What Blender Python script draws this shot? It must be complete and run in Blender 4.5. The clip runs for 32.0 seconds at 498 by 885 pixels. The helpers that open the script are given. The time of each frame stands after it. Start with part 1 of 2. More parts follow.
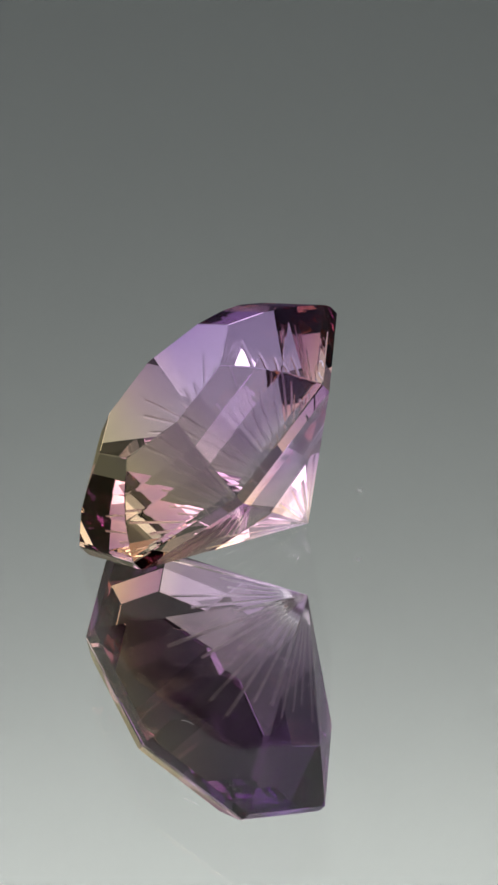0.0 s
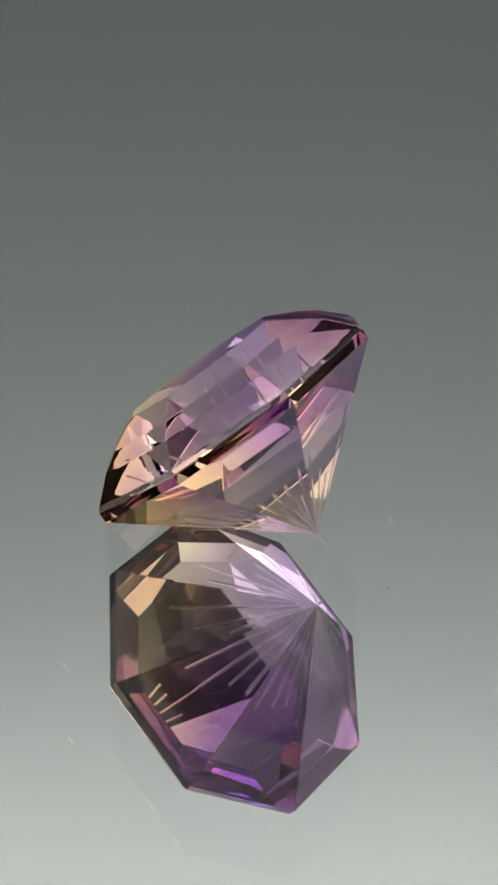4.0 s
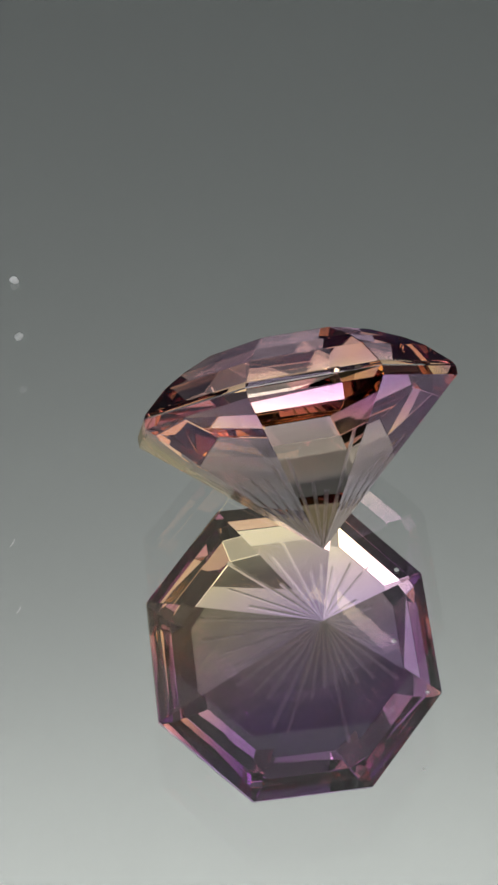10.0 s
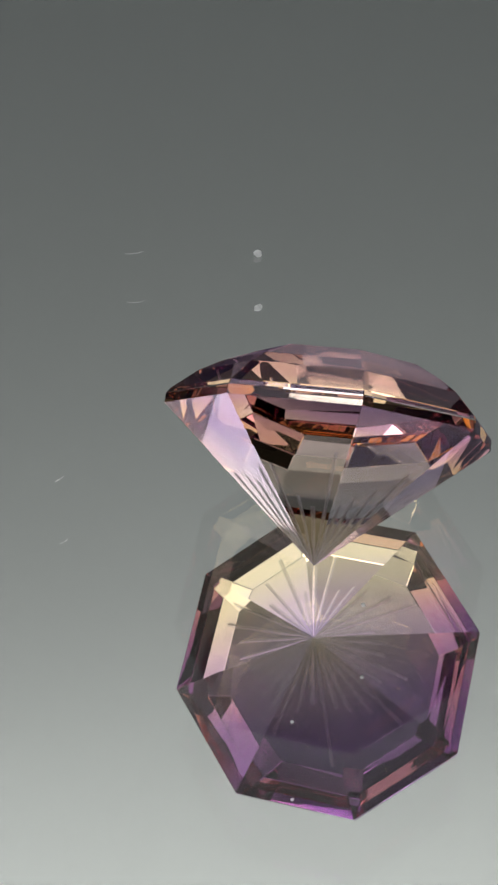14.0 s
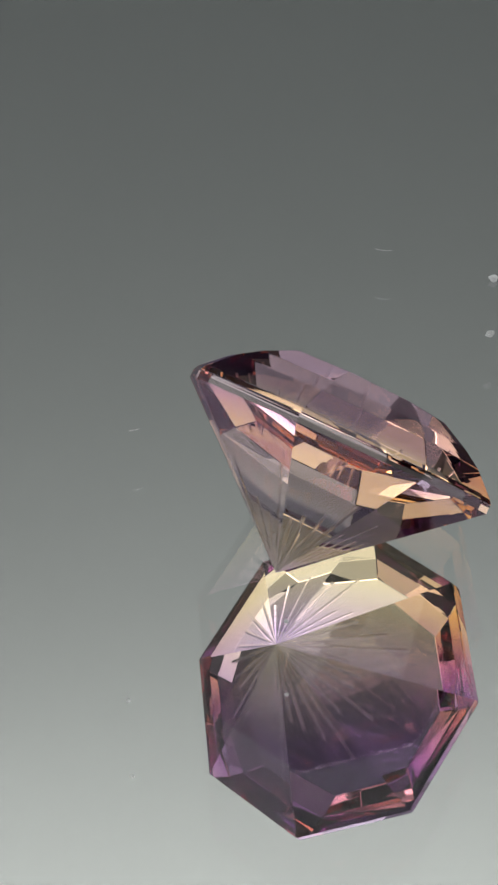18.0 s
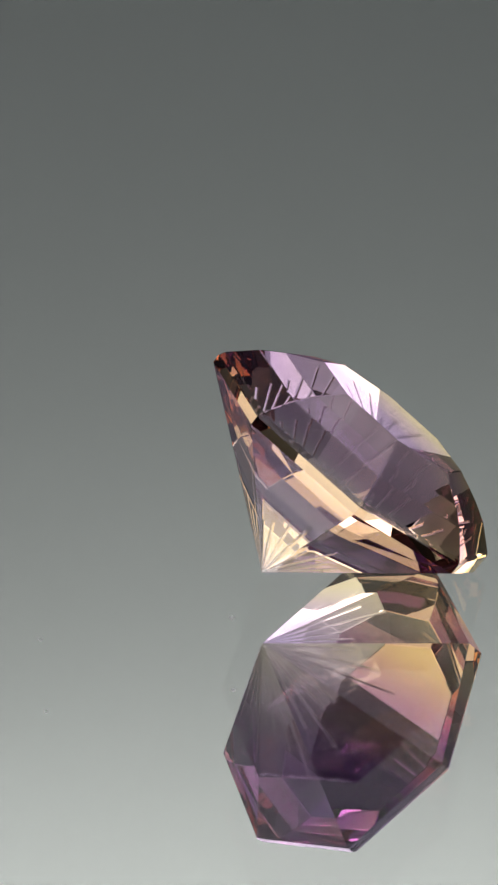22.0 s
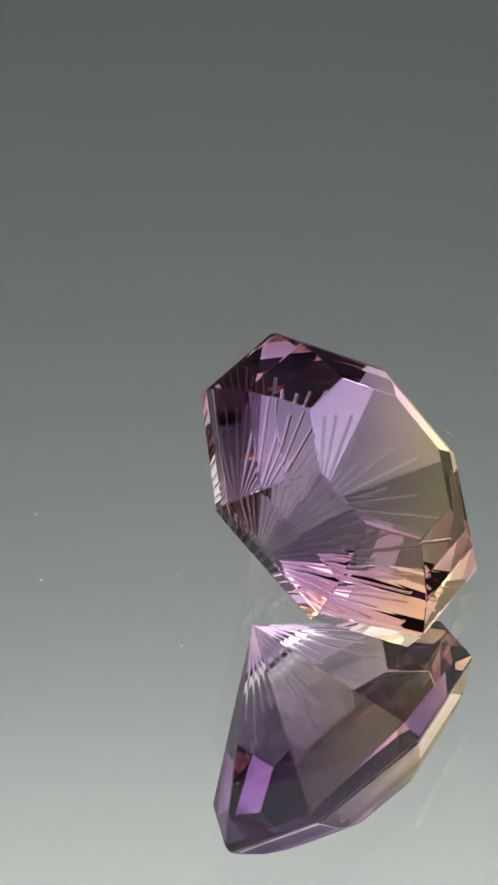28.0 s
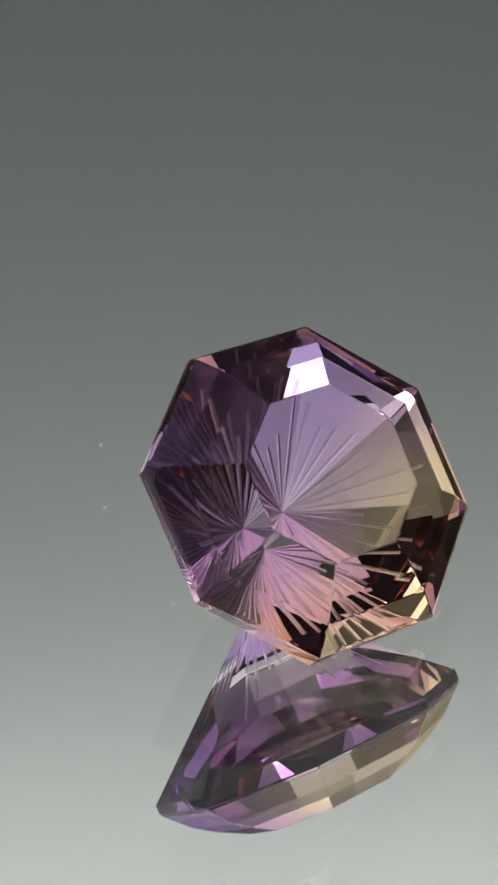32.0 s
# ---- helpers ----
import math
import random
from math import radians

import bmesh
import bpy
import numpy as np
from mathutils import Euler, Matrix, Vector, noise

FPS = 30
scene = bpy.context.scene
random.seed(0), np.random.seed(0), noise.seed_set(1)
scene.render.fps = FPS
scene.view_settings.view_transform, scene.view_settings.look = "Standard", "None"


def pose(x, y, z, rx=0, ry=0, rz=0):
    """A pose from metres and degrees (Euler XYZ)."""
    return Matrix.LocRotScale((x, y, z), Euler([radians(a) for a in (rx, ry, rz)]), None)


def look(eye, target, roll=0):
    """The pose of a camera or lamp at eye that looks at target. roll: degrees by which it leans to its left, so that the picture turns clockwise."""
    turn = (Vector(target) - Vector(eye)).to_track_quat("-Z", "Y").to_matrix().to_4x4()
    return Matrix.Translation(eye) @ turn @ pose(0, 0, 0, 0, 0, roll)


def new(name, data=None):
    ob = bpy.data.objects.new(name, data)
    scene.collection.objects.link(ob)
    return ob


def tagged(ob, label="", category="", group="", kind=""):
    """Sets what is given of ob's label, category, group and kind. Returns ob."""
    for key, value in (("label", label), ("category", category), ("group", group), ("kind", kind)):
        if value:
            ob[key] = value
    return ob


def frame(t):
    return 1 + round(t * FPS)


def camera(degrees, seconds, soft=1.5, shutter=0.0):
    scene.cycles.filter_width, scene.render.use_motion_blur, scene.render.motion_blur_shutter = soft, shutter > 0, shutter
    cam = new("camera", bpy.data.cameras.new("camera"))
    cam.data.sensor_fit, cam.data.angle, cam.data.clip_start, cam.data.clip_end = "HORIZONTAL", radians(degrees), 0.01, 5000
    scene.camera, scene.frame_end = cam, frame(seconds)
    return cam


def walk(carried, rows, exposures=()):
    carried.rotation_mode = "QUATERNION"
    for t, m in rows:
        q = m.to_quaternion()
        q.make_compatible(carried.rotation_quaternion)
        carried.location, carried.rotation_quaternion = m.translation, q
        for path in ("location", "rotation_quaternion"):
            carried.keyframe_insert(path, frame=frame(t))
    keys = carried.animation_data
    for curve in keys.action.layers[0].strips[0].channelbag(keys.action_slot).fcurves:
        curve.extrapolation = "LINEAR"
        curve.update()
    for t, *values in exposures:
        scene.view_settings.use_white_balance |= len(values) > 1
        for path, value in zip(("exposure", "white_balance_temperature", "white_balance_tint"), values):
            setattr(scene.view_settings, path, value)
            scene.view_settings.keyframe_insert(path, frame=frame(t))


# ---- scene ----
SECONDS = 32.0
R = 0.0076            # half the width of the stone, in metres
GLASS = 0.0040        # thickness of the mirror glass

# ---- camera: a phone held over the mirror, swaying a little ----
cam = camera(13.67, SECONDS, soft=2.4)
EYE = (-0.00146, -0.07529, 0.05455)
SWAY = [  # seconds, turn to the left, tilt
    (0, 0.256, -33.351), (0.5, 0.17, -33.344), (1, 0.182, -33.331), (1.5, 0.213, -33.273), (2, 0.208, -33.278), (2.5,
    0.221, -33.305), (3, 0.332, -33.287), (3.5, 0.309, -33.228), (5.5, 0.418, -33.278), (6, 0.416, -33.271), (6.5,
    0.466, -33.209), (7, 0.477, -33.121), (7.5, 0.501, -33.099), (8, 0.449, -33.035), (8.5, 0.468, -33.099), (9, 0.494,
    -33.079), (9.5, 0.52, -33.135), (10, 0.521, -33.132), (10.5, 0.569, -33.035), (11, 0.559, -32.958), (11.5, 0.609,
    -33.024), (12, 0.642, -33.035), (12.5, 0.649, -33.014), (13, 0.657, -32.949), (13.5, 0.685, -32.87), (14, 0.521,
    -32.816), (14.5, 0.04, -32.876), (16.5, -0.12, -32.782), (17, -0.196, -32.647), (17.5, -0.205, -32.632), (18,
    -0.261, -32.711), (18.5, -0.274, -32.738), (19, -0.273, -32.748), (19.5, -0.288, -32.692), (20, -0.35, -32.663),
    (20.5, -0.344, -32.629), (21, -0.317, -32.707), (21.5, -0.3, -32.727), (22, -0.28, -32.665), (22.5, -0.283,
    -32.633), (23, -0.294, -32.602), (23.5, -0.329, -32.631), (24, -0.311, -32.629), (24.5, -0.339, -32.575), (25,
    -0.357, -32.61), (25.5, -0.365, -32.654), (27.5, -0.447, -32.878), (28, -0.406, -32.925), (28.5, -0.508, -32.889),
    (29, -0.53, -32.98), (29.5, -0.513, -33.156), (30, -0.445, -33.216), (30.5, -0.536, -33.209), (31, -0.557, -33.192),
    (32, -0.411, -33.151)
]
DRIFT = [  # seconds, further turn and tilt, metres nearer to the stone
    (0, -0.075, 0.0, 0.0024), (2, 0.0, -0.008, 0.0009), (7, 0.049, 0.0, 0), (10, 0.10, 0.011, 0.0003), (13, 0.10, 0.006, 0),
    (16, 0.0, 0.02, 0), (20, -0.085, 0.045, 0), (22, -0.07, 0.01, -0.0004), (24, -0.12, 0.02, -0.0002), (28, 0.13, 0.01, -0.0004),
    (30, 0.095, 0.03, 0.0004), (32, 0.075, -0.03, 0)
]


def drift(t):
    seconds, *columns = zip(*DRIFT)
    return [float(np.interp(t, seconds, column)) for column in columns]


rows = []
for t, turn, tilt in SWAY:
    dt, dl, near = drift(t)
    rows.append((t, pose(EYE[0], EYE[1] + 0.81 * near, EYE[2] - 0.585 * near, 90 + tilt + dl, 0, turn + dt) @ pose(0, 0, 0, 0, 0, -0.863)))
walk(cam, rows, [(0, 0.05), (5, 0.0), (14, -0.04), (20, -0.02), (24, 0.05), (28, -0.02), (32, -0.02)])

# ---- turning of the mirror plate: seconds, degrees about the upright axis ----
TURN = [
    (0, 93.36), (0.5, 89.3), (1, 85.35), (1.5, 81.6), (2, 78.09), (2.5, 74.81), (3, 71.59), (3.5, 68.15), (5.5, 53.91),
    (6, 50.42), (6.5, 46.82), (7, 43.16), (7.5, 39.49), (8, 35.78), (8.5, 32), (9, 28.24), (9.5, 24.65), (10, 21.15),
    (10.5, 17.62), (11, 14.07), (11.5, 10.57), (12, 7.11), (12.5, 3.58), (13, -0), (13.5, -3.47), (14, -6.99), (14.5,
    -10.65), (16.5, -25.64), (17, -29.38), (17.5, -33.16), (18, -36.9), (18.5, -40.57), (19, -44.17), (19.5, -47.72),
    (20, -51.29), (20.5, -54.94), (21, -58.6), (21.5, -62.18), (22, -65.73), (22.5, -69.29), (23, -72.88), (23.5,
    -76.38), (24, -79.85), (24.5, -83.36), (25, -87.03), (25.5, -90.85), (27.5, -106.68), (28, -110.43), (28.5,
    -114.03), (29, -117.6), (29.5, -121.2), (30, -124.86), (30.5, -128.54), (31, -132.2), (32, -139.29)
]

# ---- world and lamps ----
world = bpy.data.worlds.new("world")
scene.world = world
world.use_nodes = True
world.node_tree.nodes["Background"].inputs["Color"].default_value = (0.5, 0.52, 0.5, 1)
world.node_tree.nodes["Background"].inputs["Strength"].default_value = 0.02
# light goes to and fro many times inside the stone
scene.cycles.max_bounces, scene.cycles.glossy_bounces, scene.cycles.transmission_bounces = 24, 18, 18


def area(name, eye, target, w, h, radiance, colour=(1.0, 0.99, 0.98), roll=0):
    """A flat lamp of w by h metres; radiance: how bright its face is."""
    data = bpy.data.lights.new(name, "AREA")
    data.shape, data.size, data.size_y, data.energy, data.color = "RECTANGLE", w, h, radiance * math.pi * w * h, colour
    ob = new(name, data)
    ob.matrix_world = look(eye, target, roll)
    return tagged(ob, kind="structure")


# a strip added to grade the backdrop from above, a wide panel overhead, dimmer fill panels added behind and above it, a
# desk lamp over the stone, a tube and a long soft light at the sides, a fill panel added at the left
COOL = (0.95, 1.0, 1.05)
area("backdrop_fill_light", (-0.05, 0.42, 0.71), (-0.05, 0.62, 0.595), 0.90, 0.04, 62.0, (1.04, 0.988, 0.94))
area("panel_light", (0.0, -0.21, 0.66), (0.0, -0.21, 0.0), 0.90, 0.58, 1.5, COOL)
area("rear_fill_light", (0.0, 0.245, 0.665), (0.0, 0.245, 0.0), 1.14, 0.32, 0.62, COOL)
area("upper_fill_light", (0.0, 0.51, 0.82), (0.0, 0.51, 0.0), 1.14, 0.20, 0.60, COOL)
area("desk_lamp_light", (-0.01, 0.145, 0.645), (-0.01, 0.145, 0.0), 0.40, 0.125, 4.0, roll=-33)
area("tube_light", (-0.32, 0.10, 0.50), (0.0, 0.0, 0.0), 0.20, 0.05, 6, roll=48)
area("side_light", (-0.50, 0.08, 0.50), (0.0, 0.0, 0.0), 0.32, 0.24, 1.9)
area("side_light", (0.49, 0.06, 0.45), (0.0, 0.0, 0.0), 0.76, 0.30, 1.3)
# unseen fill panel, added to brighten what the stone mirrors from the left
area("left_fill_light", (-0.585, -0.11, 0.22), (0.0, -0.11, 0.22), 0.78, 0.40, 1.0)


# ---- materials ----
def material(name):
    m = bpy.data.materials.new(name)
    m.use_nodes = True
    nt = m.node_tree
    nt.nodes.clear()
    out = nt.nodes.new("ShaderNodeOutputMaterial")
    return m, nt, out


def link(nt, a, b):
    nt.links.new(a, b)


def matte(name, colour, scale, amount, rough=0.9, bump=0.0):
    """A matte surface with cloudy variation at two scales and a fine grain."""
    m, nt, out = material(name)
    b = nt.nodes.new("ShaderNodeBsdfPrincipled")
    b.inputs["Roughness"].default_value = rough
    tc = nt.nodes.new("ShaderNodeTexCoord")
    big, small = nt.nodes.new("ShaderNodeTexNoise"), nt.nodes.new("ShaderNodeTexNoise")
    big.inputs["Scale"].default_value, small.inputs["Scale"].default_value = scale, scale * 40
    mix = nt.nodes.new("ShaderNodeMix")
    mix.data_type = "FLOAT"
    mix.inputs[0].default_value = 0.3
    for n, i in ((big, 2), (small, 3)):
        link(nt, tc.outputs["Object"], n.inputs["Vector"])
        link(nt, n.outputs["Fac"], mix.inputs[i])
    ramp = nt.nodes.new("ShaderNodeValToRGB")
    ramp.color_ramp.elements[0].position, ramp.color_ramp.elements[1].position = 0.3, 0.7
    ramp.color_ramp.elements[0].color = (*[c * (1 - amount) for c in colour], 1)
    ramp.color_ramp.elements[1].color = (*[c * (1 + amount) for c in colour], 1)
    link(nt, mix.outputs[0], ramp.inputs[0])
    link(nt, ramp.outputs[0], b.inputs["Base Color"])
    if bump:
        bp = nt.nodes.new("ShaderNodeBump")
        bp.inputs["Strength"].default_value = bump
        bp.inputs["Distance"].default_value = 0.0005
        link(nt, small.outputs["Fac"], bp.inputs["Height"])
        link(nt, bp.outputs[0], b.inputs["Normal"])
    link(nt, b.outputs[0], out.inputs["Surface"])
    return m


def quartz(name, rough, frost=0.0):
    """Two-coloured quartz: violet on one side, straw yellow on the other, with a soft, cloudy seam between."""
    m, nt, out = material(name)
    tc = nt.nodes.new("ShaderNodeTexCoord")
    dot = nt.nodes.new("ShaderNodeVectorMath")
    dot.operation = "DOT_PRODUCT"
    a = radians(SEAM)
    dot.inputs[1].default_value = (math.cos(a) / R, math.sin(a) / R, -TIP / R)
    link(nt, tc.outputs["Object"], dot.inputs[0])
    cloud = nt.nodes.new("ShaderNodeTexNoise")
    cloud.inputs["Scale"].default_value = 0.9 / R
    link(nt, tc.outputs["Object"], cloud.inputs["Vector"])
    add = nt.nodes.new("ShaderNodeMath")
    add.operation = "MULTIPLY_ADD"
    add.inputs[1].default_value = 0.3
    link(nt, cloud.outputs["Fac"], add.inputs[0])
    link(nt, dot.outputs["Value"], add.inputs[2])
    ramp = nt.nodes.new("ShaderNodeValToRGB")
    e = ramp.color_ramp.elements
    e[0].position, e[0].color = 0.30, (*VIOLET, 1)
    e[1].position, e[1].color = 0.62, (*STRAW, 1)
    mid = e.new(0.46)
    mid.color = (*SEAM_COLOUR, 1)
    shift = nt.nodes.new("ShaderNodeMath")
    shift.operation = "MULTIPLY_ADD"
    shift.inputs[1].default_value, shift.inputs[2].default_value = 0.5, 0.351 + 0.35 * TIP
    link(nt, add.outputs[0], shift.inputs[0])
    link(nt, shift.outputs[0], ramp.inputs[0])
    # tint painted paler towards the culet and at the thin rim, for light's shorter paths there
    sep = nt.nodes.new("ShaderNodeSeparateXYZ")
    link(nt, tc.outputs["Object"], sep.inputs[0])
    thin = nt.nodes.new("ShaderNodeValToRGB")
    thin.color_ramp.elements[0].position, thin.color_ramp.elements[0].color = 0.0, (0.2, 0.2, 0.2, 1)
    thin.color_ramp.elements[1].position, thin.color_ramp.elements[1].color = 0.98, (1, 1, 1, 1)
    for at, v in ((0.25, 0.34), (0.45, 0.60), (0.72, 0.82), (0.82, RIM + 0.1), (0.89, RIM), (0.94, 0.90)):
        k = thin.color_ramp.elements.new(at)
        k.color = (v, v, v, 1)
    upward = nt.nodes.new("ShaderNodeMath")
    upward.operation = "DIVIDE"
    upward.inputs[1].default_value = R
    link(nt, sep.outputs["Z"], upward.inputs[0])
    link(nt, upward.outputs[0], thin.inputs[0])
    tint = nt.nodes.new("ShaderNodeMix")
    tint.data_type = "RGBA"
    tint.inputs["A"].default_value = (0.96, 0.94, 0.93, 1)
    # below the girdle the straw side is the paler one
    pale, low = nt.nodes.new("ShaderNodeMapRange"), nt.nodes.new("ShaderNodeMapRange")
    for n, a, b, c, d in ((pale, 0.42, 0.66, 0.0, 0.05), (low, 0.80, 0.87, 1.0, 0.0)):
        n.inputs["From Min"].default_value, n.inputs["From Max"].default_value = a, b
        n.inputs["To Min"].default_value, n.inputs["To Max"].default_value = c, d
    link(nt, shift.outputs[0], pale.inputs["Value"])
    link(nt, upward.outputs[0], low.inputs["Value"])
    less, keep, share = nt.nodes.new("ShaderNodeMath"), nt.nodes.new("ShaderNodeMath"), nt.nodes.new("ShaderNodeMath")
    less.operation, keep.operation, share.operation = "MULTIPLY", "SUBTRACT", "MULTIPLY"
    link(nt, pale.outputs["Result"], less.inputs[0])
    link(nt, low.outputs["Result"], less.inputs[1])
    keep.inputs[0].default_value = 1.0
    link(nt, less.outputs[0], keep.inputs[1])
    link(nt, thin.outputs[0], share.inputs[0])
    link(nt, keep.outputs[0], share.inputs[1])
    link(nt, share.outputs[0], tint.inputs["Factor"])
    link(nt, ramp.outputs[0], tint.inputs["B"])
    # light that goes in or out passes about half a chord of the stone, light thrown back inside a whole one
    half = nt.nodes.new("ShaderNodeGamma")
    half.inputs["Gamma"].default_value = 0.55
    link(nt, tint.outputs["Result"], half.inputs["Color"])
    through_it, off_it = nt.nodes.new("ShaderNodeBsdfRefraction"), nt.nodes.new("ShaderNodeBsdfGlossy")
    through_it.inputs["IOR"].default_value = 1.548
    through_it.inputs["Roughness"].default_value = off_it.inputs["Roughness"].default_value = rough
    link(nt, half.outputs[0], through_it.inputs["Color"])
    link(nt, tint.outputs["Result"], off_it.inputs["Color"])
    fres, both = nt.nodes.new("ShaderNodeFresnel"), nt.nodes.new("ShaderNodeMixShader")
    fres.inputs["IOR"].default_value = 1.548
    link(nt, fres.outputs[0], both.inputs[0])
    link(nt, through_it.outputs[0], both.inputs[1])
    link(nt, off_it.outputs[0], both.inputs[2])
    if not frost:
        link(nt, both.outputs[0], out.inputs["Surface"])
        return m
    # a ground surface also scatters light to both sides
    front, back, milky, whole = [nt.nodes.new("ShaderNode" + k) for k in ("BsdfDiffuse", "BsdfTranslucent", "MixShader", "MixShader")]
    for i, n in enumerate((front, back)):
        link(nt, half.outputs[0], n.inputs["Color"])
        link(nt, n.outputs[0], milky.inputs[1 + i])
    milky.inputs[0].default_value, whole.inputs[0].default_value = 0.5, frost
    link(nt, both.outputs[0], whole.inputs[1])
    link(nt, milky.outputs[0], whole.inputs[2])
    link(nt, whole.outputs[0], out.inputs["Surface"])
    return m


def clear_glass():
    m, nt, out = material("float_glass")
    g = nt.nodes.new("ShaderNodeBsdfGlass")
    g.inputs["IOR"].default_value, g.inputs["Roughness"].default_value = 1.52, 0.0
    g.inputs["Color"].default_value = (0.985, 0.988, 0.986, 1)
    link(nt, g.outputs[0], out.inputs["Surface"])
    return m


def silver():
    m, nt, out = material("silvering")
    b = nt.nodes.new("ShaderNodeBsdfPrincipled")
    b.inputs["Metallic"].default_value, b.inputs["Roughness"].default_value = 1.0, 0.0
    b.inputs["Base Color"].default_value = (0.905, 0.902, 0.895, 1)
    link(nt, b.outputs[0], out.inputs["Surface"])
    return m


SEAM, VIOLET, SEAM_COLOUR, STRAW, RIM = 112, (0.39, 0.24, 0.48), (0.72, 0.48, 0.545), (0.98, 0.785, 0.455), 0.57
TIP = 0.20             # the seam leans, so that the violet reaches further on the crown
QUARTZ, GROUND = quartz("bicolour_quartz", 0.0), quartz("ground_quartz", 0.24, 0.10)
FLOAT, SILVER = clear_glass(), silver()
PAPER = matte("grey_paper", (0.0858, 0.0972, 0.0975), 4, 0.04)
DARK = matte("dark_wall", (0.04, 0.04, 0.042), 6, 0.15)
TABLE = matte("grey_tabletop", (0.30, 0.30, 0.30), 8, 0.1, 0.6)
PLASTIC = matte("black_plastic", (0.03, 0.03, 0.03), 30, 0.1, 0.4)


def lint():
    """Loose fibre that lets light through."""
    m, nt, out = material("pale_lint")
    tc, grain, ramp = nt.nodes.new("ShaderNodeTexCoord"), nt.nodes.new("ShaderNodeTexNoise"), nt.nodes.new("ShaderNodeValToRGB")
    grain.inputs["Scale"].default_value = 9000
    ramp.color_ramp.elements[0].color, ramp.color_ramp.elements[1].color = (0.80, 0.80, 0.79, 1), (0.95, 0.95, 0.94, 1)
    link(nt, tc.outputs["Object"], grain.inputs["Vector"])
    link(nt, grain.outputs["Fac"], ramp.inputs[0])
    front, back, both = nt.nodes.new("ShaderNodeBsdfDiffuse"), nt.nodes.new("ShaderNodeBsdfTranslucent"), nt.nodes.new("ShaderNodeMixShader")
    for i, n in enumerate((front, back)):
        link(nt, ramp.outputs[0], n.inputs["Color"])
        link(nt, n.outputs[0], both.inputs[1 + i])
    both.inputs[0].default_value = 0.65
    gaps, loose = nt.nodes.new("ShaderNodeBsdfTransparent"), nt.nodes.new("ShaderNodeMixShader")
    loose.inputs[0].default_value = 0.35
    link(nt, both.outputs[0], loose.inputs[1])
    link(nt, gaps.outputs[0], loose.inputs[2])
    link(nt, loose.outputs[0], out.inputs["Surface"])
    return m


LINT = lint()


# ---- building helpers ----
def part(name, bm, mat, parent=None, label=""):
    me = bpy.data.meshes.new(name)
    bmesh.ops.recalc_face_normals(bm, faces=bm.faces)
    bm.to_mesh(me)
    bm.free()
    me.materials.append(mat)
    ob = new(name, me)
    if parent:
        ob.parent = parent
    return tagged(ob, label)


def box(x0, y0, z0, x1, y1, z1, bevel=0.0):
    bm = bmesh.new()
    bmesh.ops.create_cube(bm, size=1)
    for v in bm.verts:
        v.co = ((x0 + x1) / 2 + v.co.x * (x1 - x0), (y0 + y1) / 2 + v.co.y * (y1 - y0), (z0 + z1) / 2 + v.co.z * (z1 - z0))
    if bevel:
        bmesh.ops.bevel(bm, geom=bm.edges[:], offset=bevel, segments=2, affect="EDGES")
    return bm


def disc(radius, z0, z1, bevel=0.0, sides=96, bottom=True):
    """An upright round plate, with its upper rim bevelled; without its underside if bottom is False."""
    bm = bmesh.new()
    rings = [[bm.verts.new((r * math.cos(2 * math.pi * k / sides), r * math.sin(2 * math.pi * k / sides), z)) for k in range(sides)]
             for r, z in ((radius, z0), (radius, z1 - bevel), (radius - bevel, z1))]
    for a, b in zip(rings, rings[1:]):
        for k in range(sides):
            bm.faces.new((a[k], a[(k + 1) % sides], b[(k + 1) % sides], b[k]))
    bm.faces.new(rings[-1])
    if bottom:
        bm.faces.new(rings[0][::-1])
    return bm


# ---- the room round the mirror: grey paper behind, an unseen dark wall added before ----
BACK, SIDE, FRONT, TOP, LOW = 0.62, 0.60, -0.75, 0.95, -0.034
tagged(part("wall_back", box(-SIDE, BACK, LOW, SIDE, BACK + 0.02, TOP), PAPER), "plain grey paper backdrop behind the mirror", kind="structure")
tagged(part("wall_left", box(-SIDE - 0.02, FRONT, LOW, -SIDE, BACK, TOP), PAPER), "plain grey paper side wall", kind="structure")
tagged(part("wall_right", box(SIDE, FRONT, LOW, SIDE + 0.02, BACK, TOP), PAPER), "plain grey paper side wall", kind="structure")
# out of view, added so that facets turned this way reflect something dark
tagged(part("wall_front", box(-SIDE, FRONT - 0.02, LOW, SIDE, FRONT, TOP), DARK), "unseen dark wall added behind the camera", kind="structure")
tagged(part("ceiling", box(-SIDE, FRONT, TOP, SIDE, BACK, TOP + 0.02), PAPER), "plain grey paper ceiling", kind="structure")
tagged(part("floor", box(-SIDE, FRONT, LOW - 0.02, SIDE, BACK, LOW), TABLE), "grey tabletop under the turning plate", kind="structure")

# ---- the turning mirror ----
mirror = tagged(new("mirror_turntable"), "round mirror plate of thick clear glass, slowly turning", "mirror")
part("glass", disc(0.135, -GLASS, 0, 0.0008, bottom=False), FLOAT, mirror, "clear glass sheet")
part("silver_backing", disc(0.135, -GLASS - 0.0002, -GLASS, 0.00002), SILVER, mirror, "silvered mirror back")
part("base", disc(0.10, LOW, -GLASS - 0.0002, 0.001), PLASTIC, mirror, "black plastic turntable base")


# ---- the stone ----
# outline of the girdle: radius (of R) and bearing of its eight corners
GIRDLE = [(0.989, 108.6), (0.978, 63.1), (0.971, 19.1), (0.977, -26.9), (0.966, -72.5), (0.982, -118.7), (0.992, -163.8), (0.992, 152.2)]
DEPTH = 0.9056         # culet below the girdle
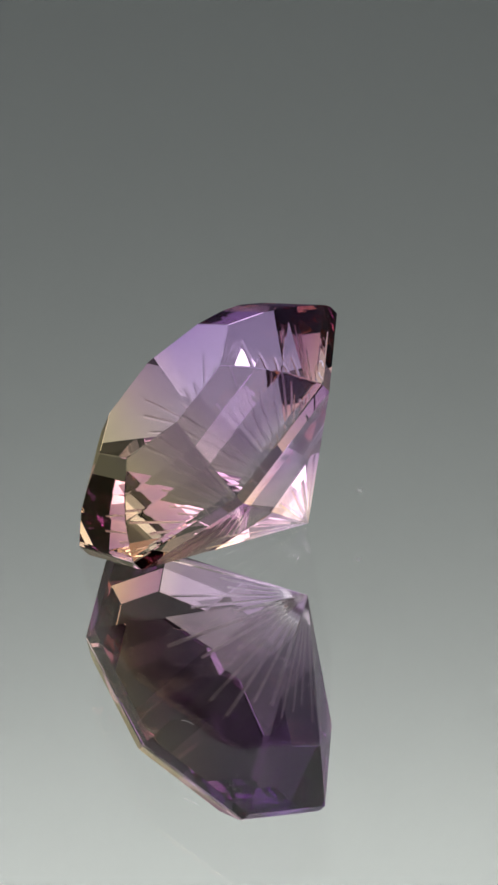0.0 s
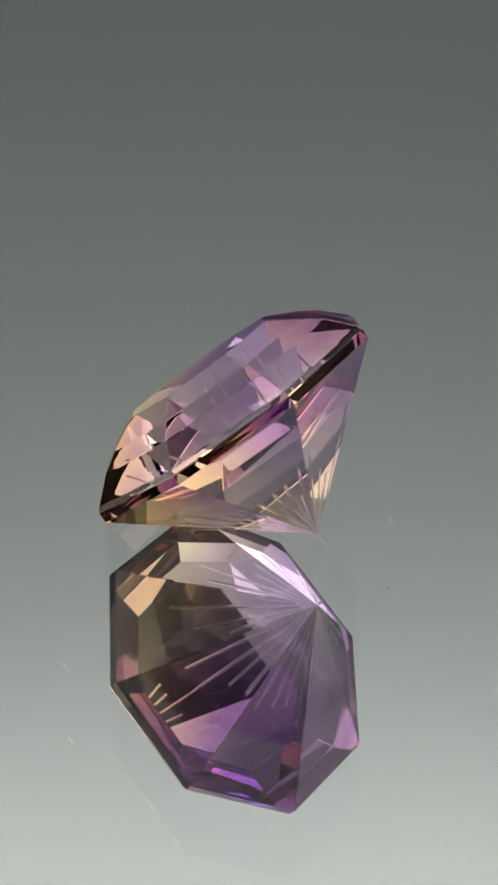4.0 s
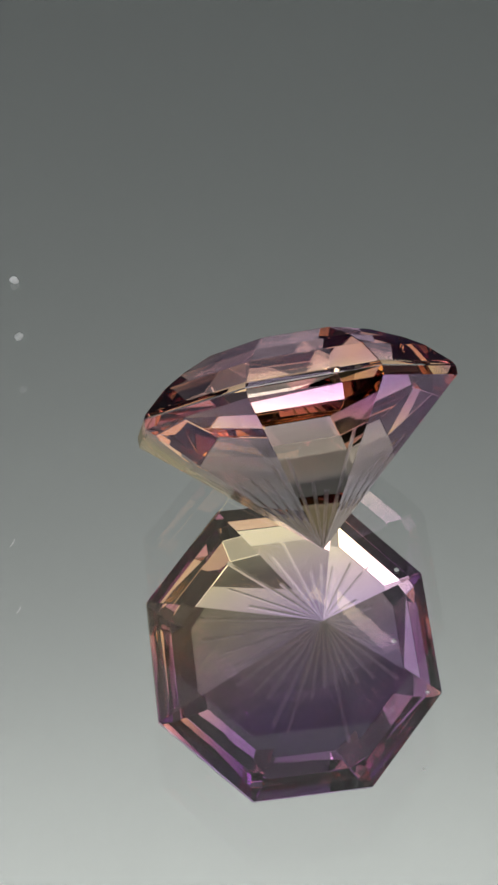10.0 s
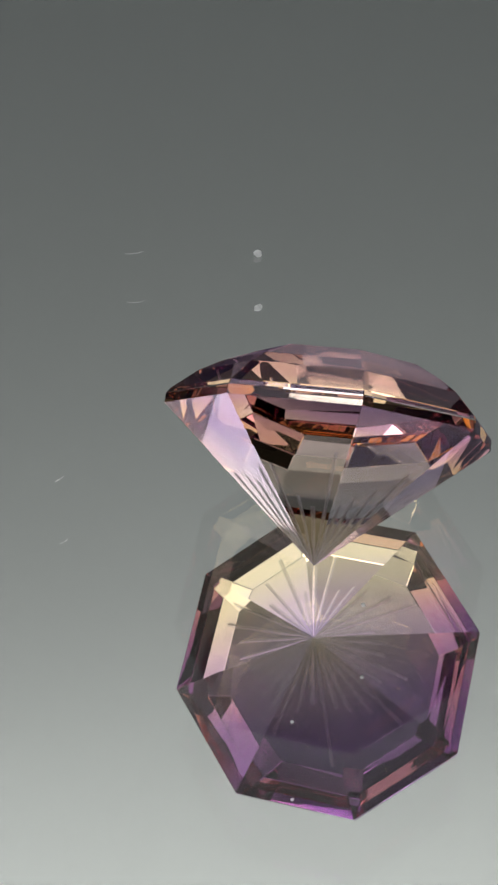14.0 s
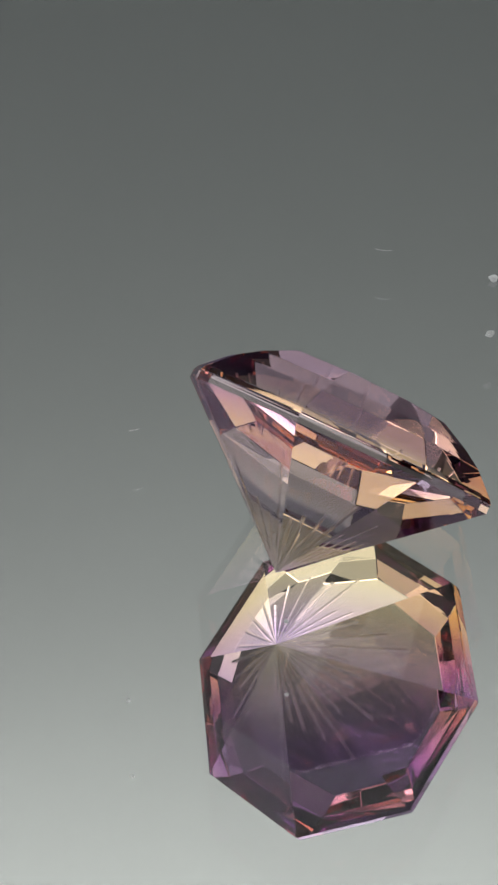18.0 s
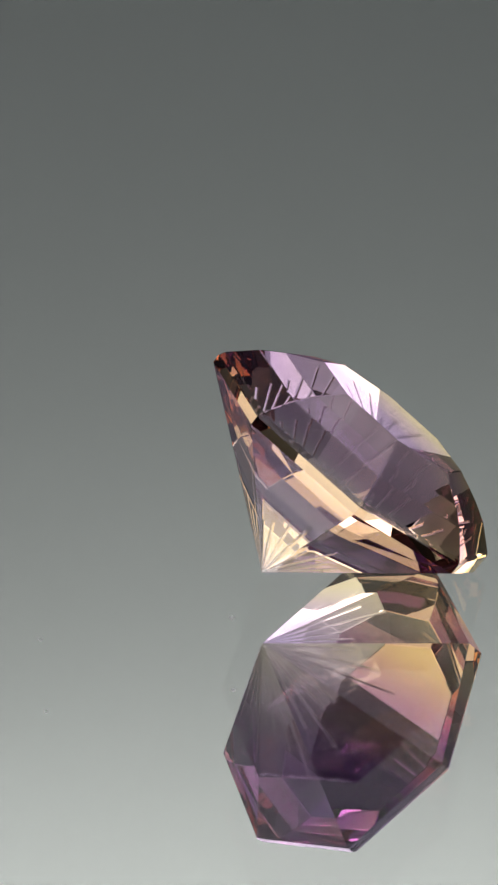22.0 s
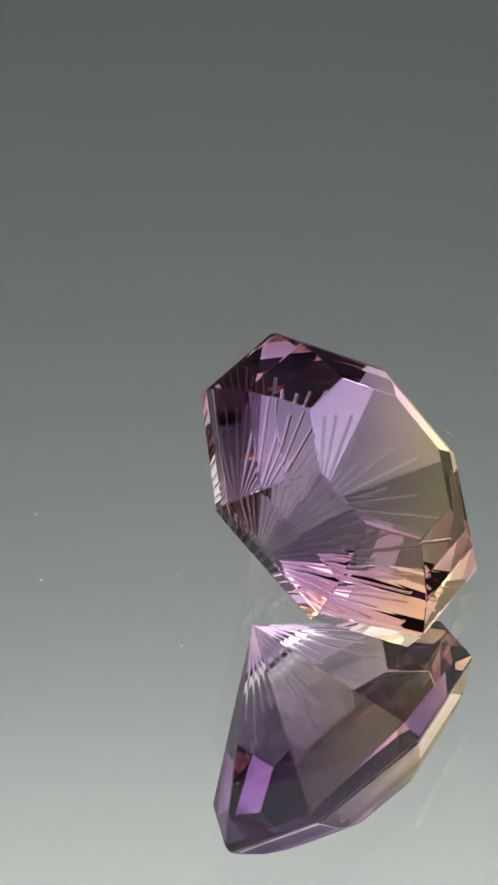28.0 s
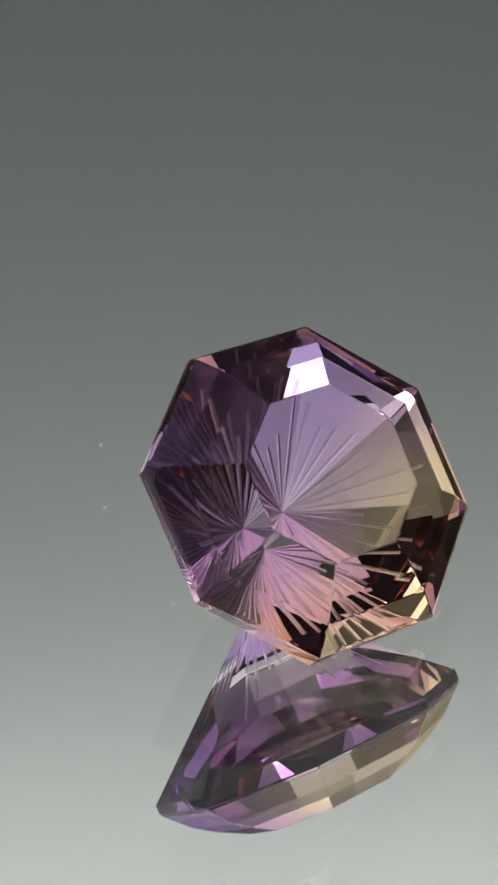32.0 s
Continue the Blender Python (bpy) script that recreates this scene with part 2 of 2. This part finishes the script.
# four steps up to the table: share of the girdle's width, height
CROWN = [(1.0, -0.020), (0.982, 0.006), (0.839, 0.134), (0.715, 0.209), (0.519, 0.301)]
CROWN_AT, CROWN_TILT = (0.046, 0.041), (-0.006, -0.026)              # the crown sits slightly off centre and leans a little
EDGES = [0.096, 0.153, 0.085, 0.074, 0.078, 0.076, 0.076, 0.085]     # the uneven girdle band reaches this far below its middle
PAVILION, GROOVE, RIM_BAND, STEP, FLAT = range(5)


def stone_mesh():
    rnd = random.Random(5)
    bm = bmesh.new()
    n = len(GIRDLE)

    def ring(share, z, crown=True, slope=0.0):
        made = []
        for r, a in GIRDLE:
            x, y = share * r * math.cos(radians(a)), share * r * math.sin(radians(a))
            if crown:
                x, y = x + CROWN_AT[0] * (1 - share), y + CROWN_AT[1] * (1 - share)
                made.append(bm.verts.new((x, y, z + slope * (CROWN_TILT[0] * x + CROWN_TILT[1] * y))))
            else:
                made.append(bm.verts.new((x, y, z)))
        return made

    low = ring(1.0, DEPTH, False)
    for v, edge in zip(low, EDGES):
        v.co.z -= edge
    rings = [low] + [ring(s, DEPTH + h, slope=i / 4) for i, (s, h) in enumerate(CROWN)]
    mid = rings[1]
    for i, (a, b) in enumerate(zip(rings, rings[1:])):
        for k in range(n):
            bm.faces.new((a[k], a[(k + 1) % n], b[(k + 1) % n], b[k])).material_index = STEP if i else RIM_BAND
    bm.faces.new(rings[-1]).material_index = FLAT
    culet = bm.verts.new((0, 0, 0))
    # lower pavilion: eight main facets, each with narrow ground grooves fanning out from the culet
    ground = set()
    for k in range(n):
        p, q = low[k].co.copy(), low[(k + 1) % n].co.copy()
        inward = Vector((-(p + q).x, -(p + q).y, 0)).normalized() * 0.6 + Vector((0, 0, 0.8))
        stops = []
        count = 4
        wide = (q - p).length
        for j in range(count):
            u = (j + 0.5) / count + rnd.uniform(-0.03, 0.03)
            edge, flank = p.lerp(q, u), (q - p) / wide
            near, far, half = 0.22, rnd.choice((0.38, 0.46, 0.54, 0.62, 0.70)) + rnd.uniform(-0.03, 0.03), rnd.uniform(0.010, 0.015)
            row = []
            for share in (near, far):
                row += [edge * share - flank * half, edge * share + inward * 0.12 * half, edge * share + flank * half]
            stops.append([bm.verts.new(x) for x in row] + [bm.verts.new(edge)])
        for l, c, r, l2, c2, r2, E in stops:
            for f in ((culet, l, c), (culet, c, r), (l, l2, c2, c), (c, c2, r2, r), (l2, r2, c2)):
                ground.add(bm.faces.new(f))
            bm.faces.new((l2, E, r2))
        first = stops[0]
        bm.faces.new((culet, low[k], first[6], first[3], first[0]))
        for a, b in zip(stops, stops[1:]):
            bm.faces.new((culet, a[2], a[5], a[6], b[6], b[3], b[0]))
        last = stops[-1]
        bm.faces.new((culet, last[2], last[5], last[6], low[(k + 1) % n]))
        # the girdle band above shares the points on its lower edge
        old = [f for f in low[k].link_faces if low[(k + 1) % n] in f.verts and mid[k] in f.verts]
        bmesh.ops.delete(bm, geom=old, context="FACES_ONLY")
        bm.faces.new([low[k]] + [s[6] for s in stops] + [low[(k + 1) % n], mid[(k + 1) % n], mid[k]]).material_index = RIM_BAND
    for f in ground:
        f.material_index = GROOVE
    # the crown's edges are very slightly worn
    worn = [e for e in bm.edges if max((f.material_index for f in e.link_faces), default=0) >= STEP]
    bmesh.ops.bevel(bm, geom=worn, offset=0.0045, segments=1, affect="EDGES")
    bmesh.ops.recalc_face_normals(bm, faces=bm.faces)
    return bm


ZONES = {PAVILION: "pavilion", GROOVE: "groove", RIM_BAND: "girdle", STEP: "crown", FLAT: "table"}


def stone_parts(whole, parent):
    """Cuts the stone's skin along its edges into its named parts; their facets keep facing outward."""
    kinds = {}
    for f in whole.faces:
        kinds.setdefault(ZONES[f.material_index], []).append([v.co.copy() for v in f.verts])
    made = {}
    for name, label in (("pavilion", "pale lower half with long facets"), ("crown", "violet and yellow upper half with short facets"),
                        ("girdle", "narrow polished rim"), ("table", "flat top facet"), ("groove", "fine pale rays round the point")):
        spots, faces = {}, []
        for f in kinds[name]:
            faces.append([spots.setdefault(tuple(round(c, 7) for c in co), len(spots)) for co in f])
        me = bpy.data.meshes.new(name)
        me.from_pydata([(x * R, y * R, z * R) for x, y, z in spots], [], faces)
        me.materials.append(GROUND if name == "groove" else QUARTZ)
        ob = new(name, me)
        ob.parent = made["pavilion"] if name == "groove" else parent
        made[name] = tagged(ob, label)


stone_bm = stone_mesh()
# it lies on one pavilion facet: its own axes, then the small turn that lays the facet flat
ex, ey, en = Vector((0.9960, -0.0893, 0)), Vector((0.0680, 0.7580, -0.6488)), Vector((0.0579, 0.6462, 0.7610))
lean = Matrix((ex, ey, en)).transposed()
(ra, aa), (rb, ab) = GIRDLE[0], GIRDLE[1]
pa = Vector((ra * math.cos(radians(aa)), ra * math.sin(radians(aa)), DEPTH - EDGES[0]))
pb = Vector((rb * math.cos(radians(ab)), rb * math.sin(radians(ab)), DEPTH - EDGES[1]))
facet = (lean @ pa.cross(pb)).normalized()
if facet.z > 0:
    facet = -facet
lean = facet.rotation_difference(Vector((0, 0, -1))).to_matrix() @ lean
stone = tagged(new("gemstone"), "faceted violet and straw-yellow quartz gem lying on a mirror", "gemstone")
stone_parts(stone_bm, stone)
stone_bm.free()
STONE_AT = Matrix.Translation((0.0904 * R, -0.1159 * R, 0.0001)) @ lean.to_4x4()


# ---- specks of lint on the glass: place (in R) and size ----
def lint_mesh(size, seed):
    bm = bmesh.new()
    bmesh.ops.create_icosphere(bm, subdivisions=2, radius=size)
    for v in bm.verts:
        v.co *= 1 + 0.5 * noise.noise(v.co / size * 1.3 + Vector((seed, 0, 0)))
    low = min(v.co.z for v in bm.verts)
    for v in bm.verts:
        v.co.z = (v.co.z - low) * 0.7
    return bm


LINT_AT = [(-0.702, 3.714, 2.5e-4), (0.405, -0.452, 1.0e-4), (0.11, -1.50, 7e-5)]
specks = []
for i, (x, y, size) in enumerate(LINT_AT):
    ob = tagged(part("lint_speck", lint_mesh(size, i * 3.1), LINT), "tiny pale speck of lint on the mirror", "lint", "lint specks")
    specks.append((ob, Matrix.Translation((x * R, y * R, 0))))


# ---- fine fibres: place (in R), length, bearing ----
def fibre_mesh(length, seed, radius=6e-6, rings=14, sides=5):
    rnd = random.Random(seed)
    bend, wave = rnd.uniform(0.10, 0.22), rnd.uniform(2, 4)
    bm = bmesh.new()
    loops = []
    for i in range(rings):
        f = i / (rings - 1) - 0.5
        r = radius * (1 - abs(2 * f) ** 4 * 0.7)
        x, y, z = f * length, bend * length * (f * f * 3 + 0.12 * math.sin(wave * 6 * f)), radius + 0.05 * length * (0.25 - f * f)
        loops.append([bm.verts.new((x, y + r * math.cos(2 * math.pi * k / sides), z + r * math.sin(2 * math.pi * k / sides))) for k in range(sides)])
    for a, b in zip(loops, loops[1:]):
        for k in range(sides):
            bm.faces.new((a[k], a[(k + 1) % sides], b[(k + 1) % sides], b[k]))
    bm.faces.new(loops[0])
    bm.faces.new(loops[-1][::-1])
    return bm


for i, (x, y, length, bearing) in enumerate(((-1.62, 3.66, 1.1e-3, 20), (-1.57, 0.64, 6e-4, 55))):
    ob = tagged(part("lint_fibre", fibre_mesh(length, i + 2), LINT), "short pale thread of lint on the mirror", "lint", "lint fibres")
    specks.append((ob, pose(x * R, y * R, 0, 0, 0, bearing)))


def motions():
    def turned(m):
        return [(t, pose(0, 0, 0, 0, 0, a) @ m) for t, a in TURN]
    walk(mirror, turned(Matrix()))
    walk(stone, turned(STONE_AT))
    for ob, m in specks:
        walk(ob, turned(m))


motions()
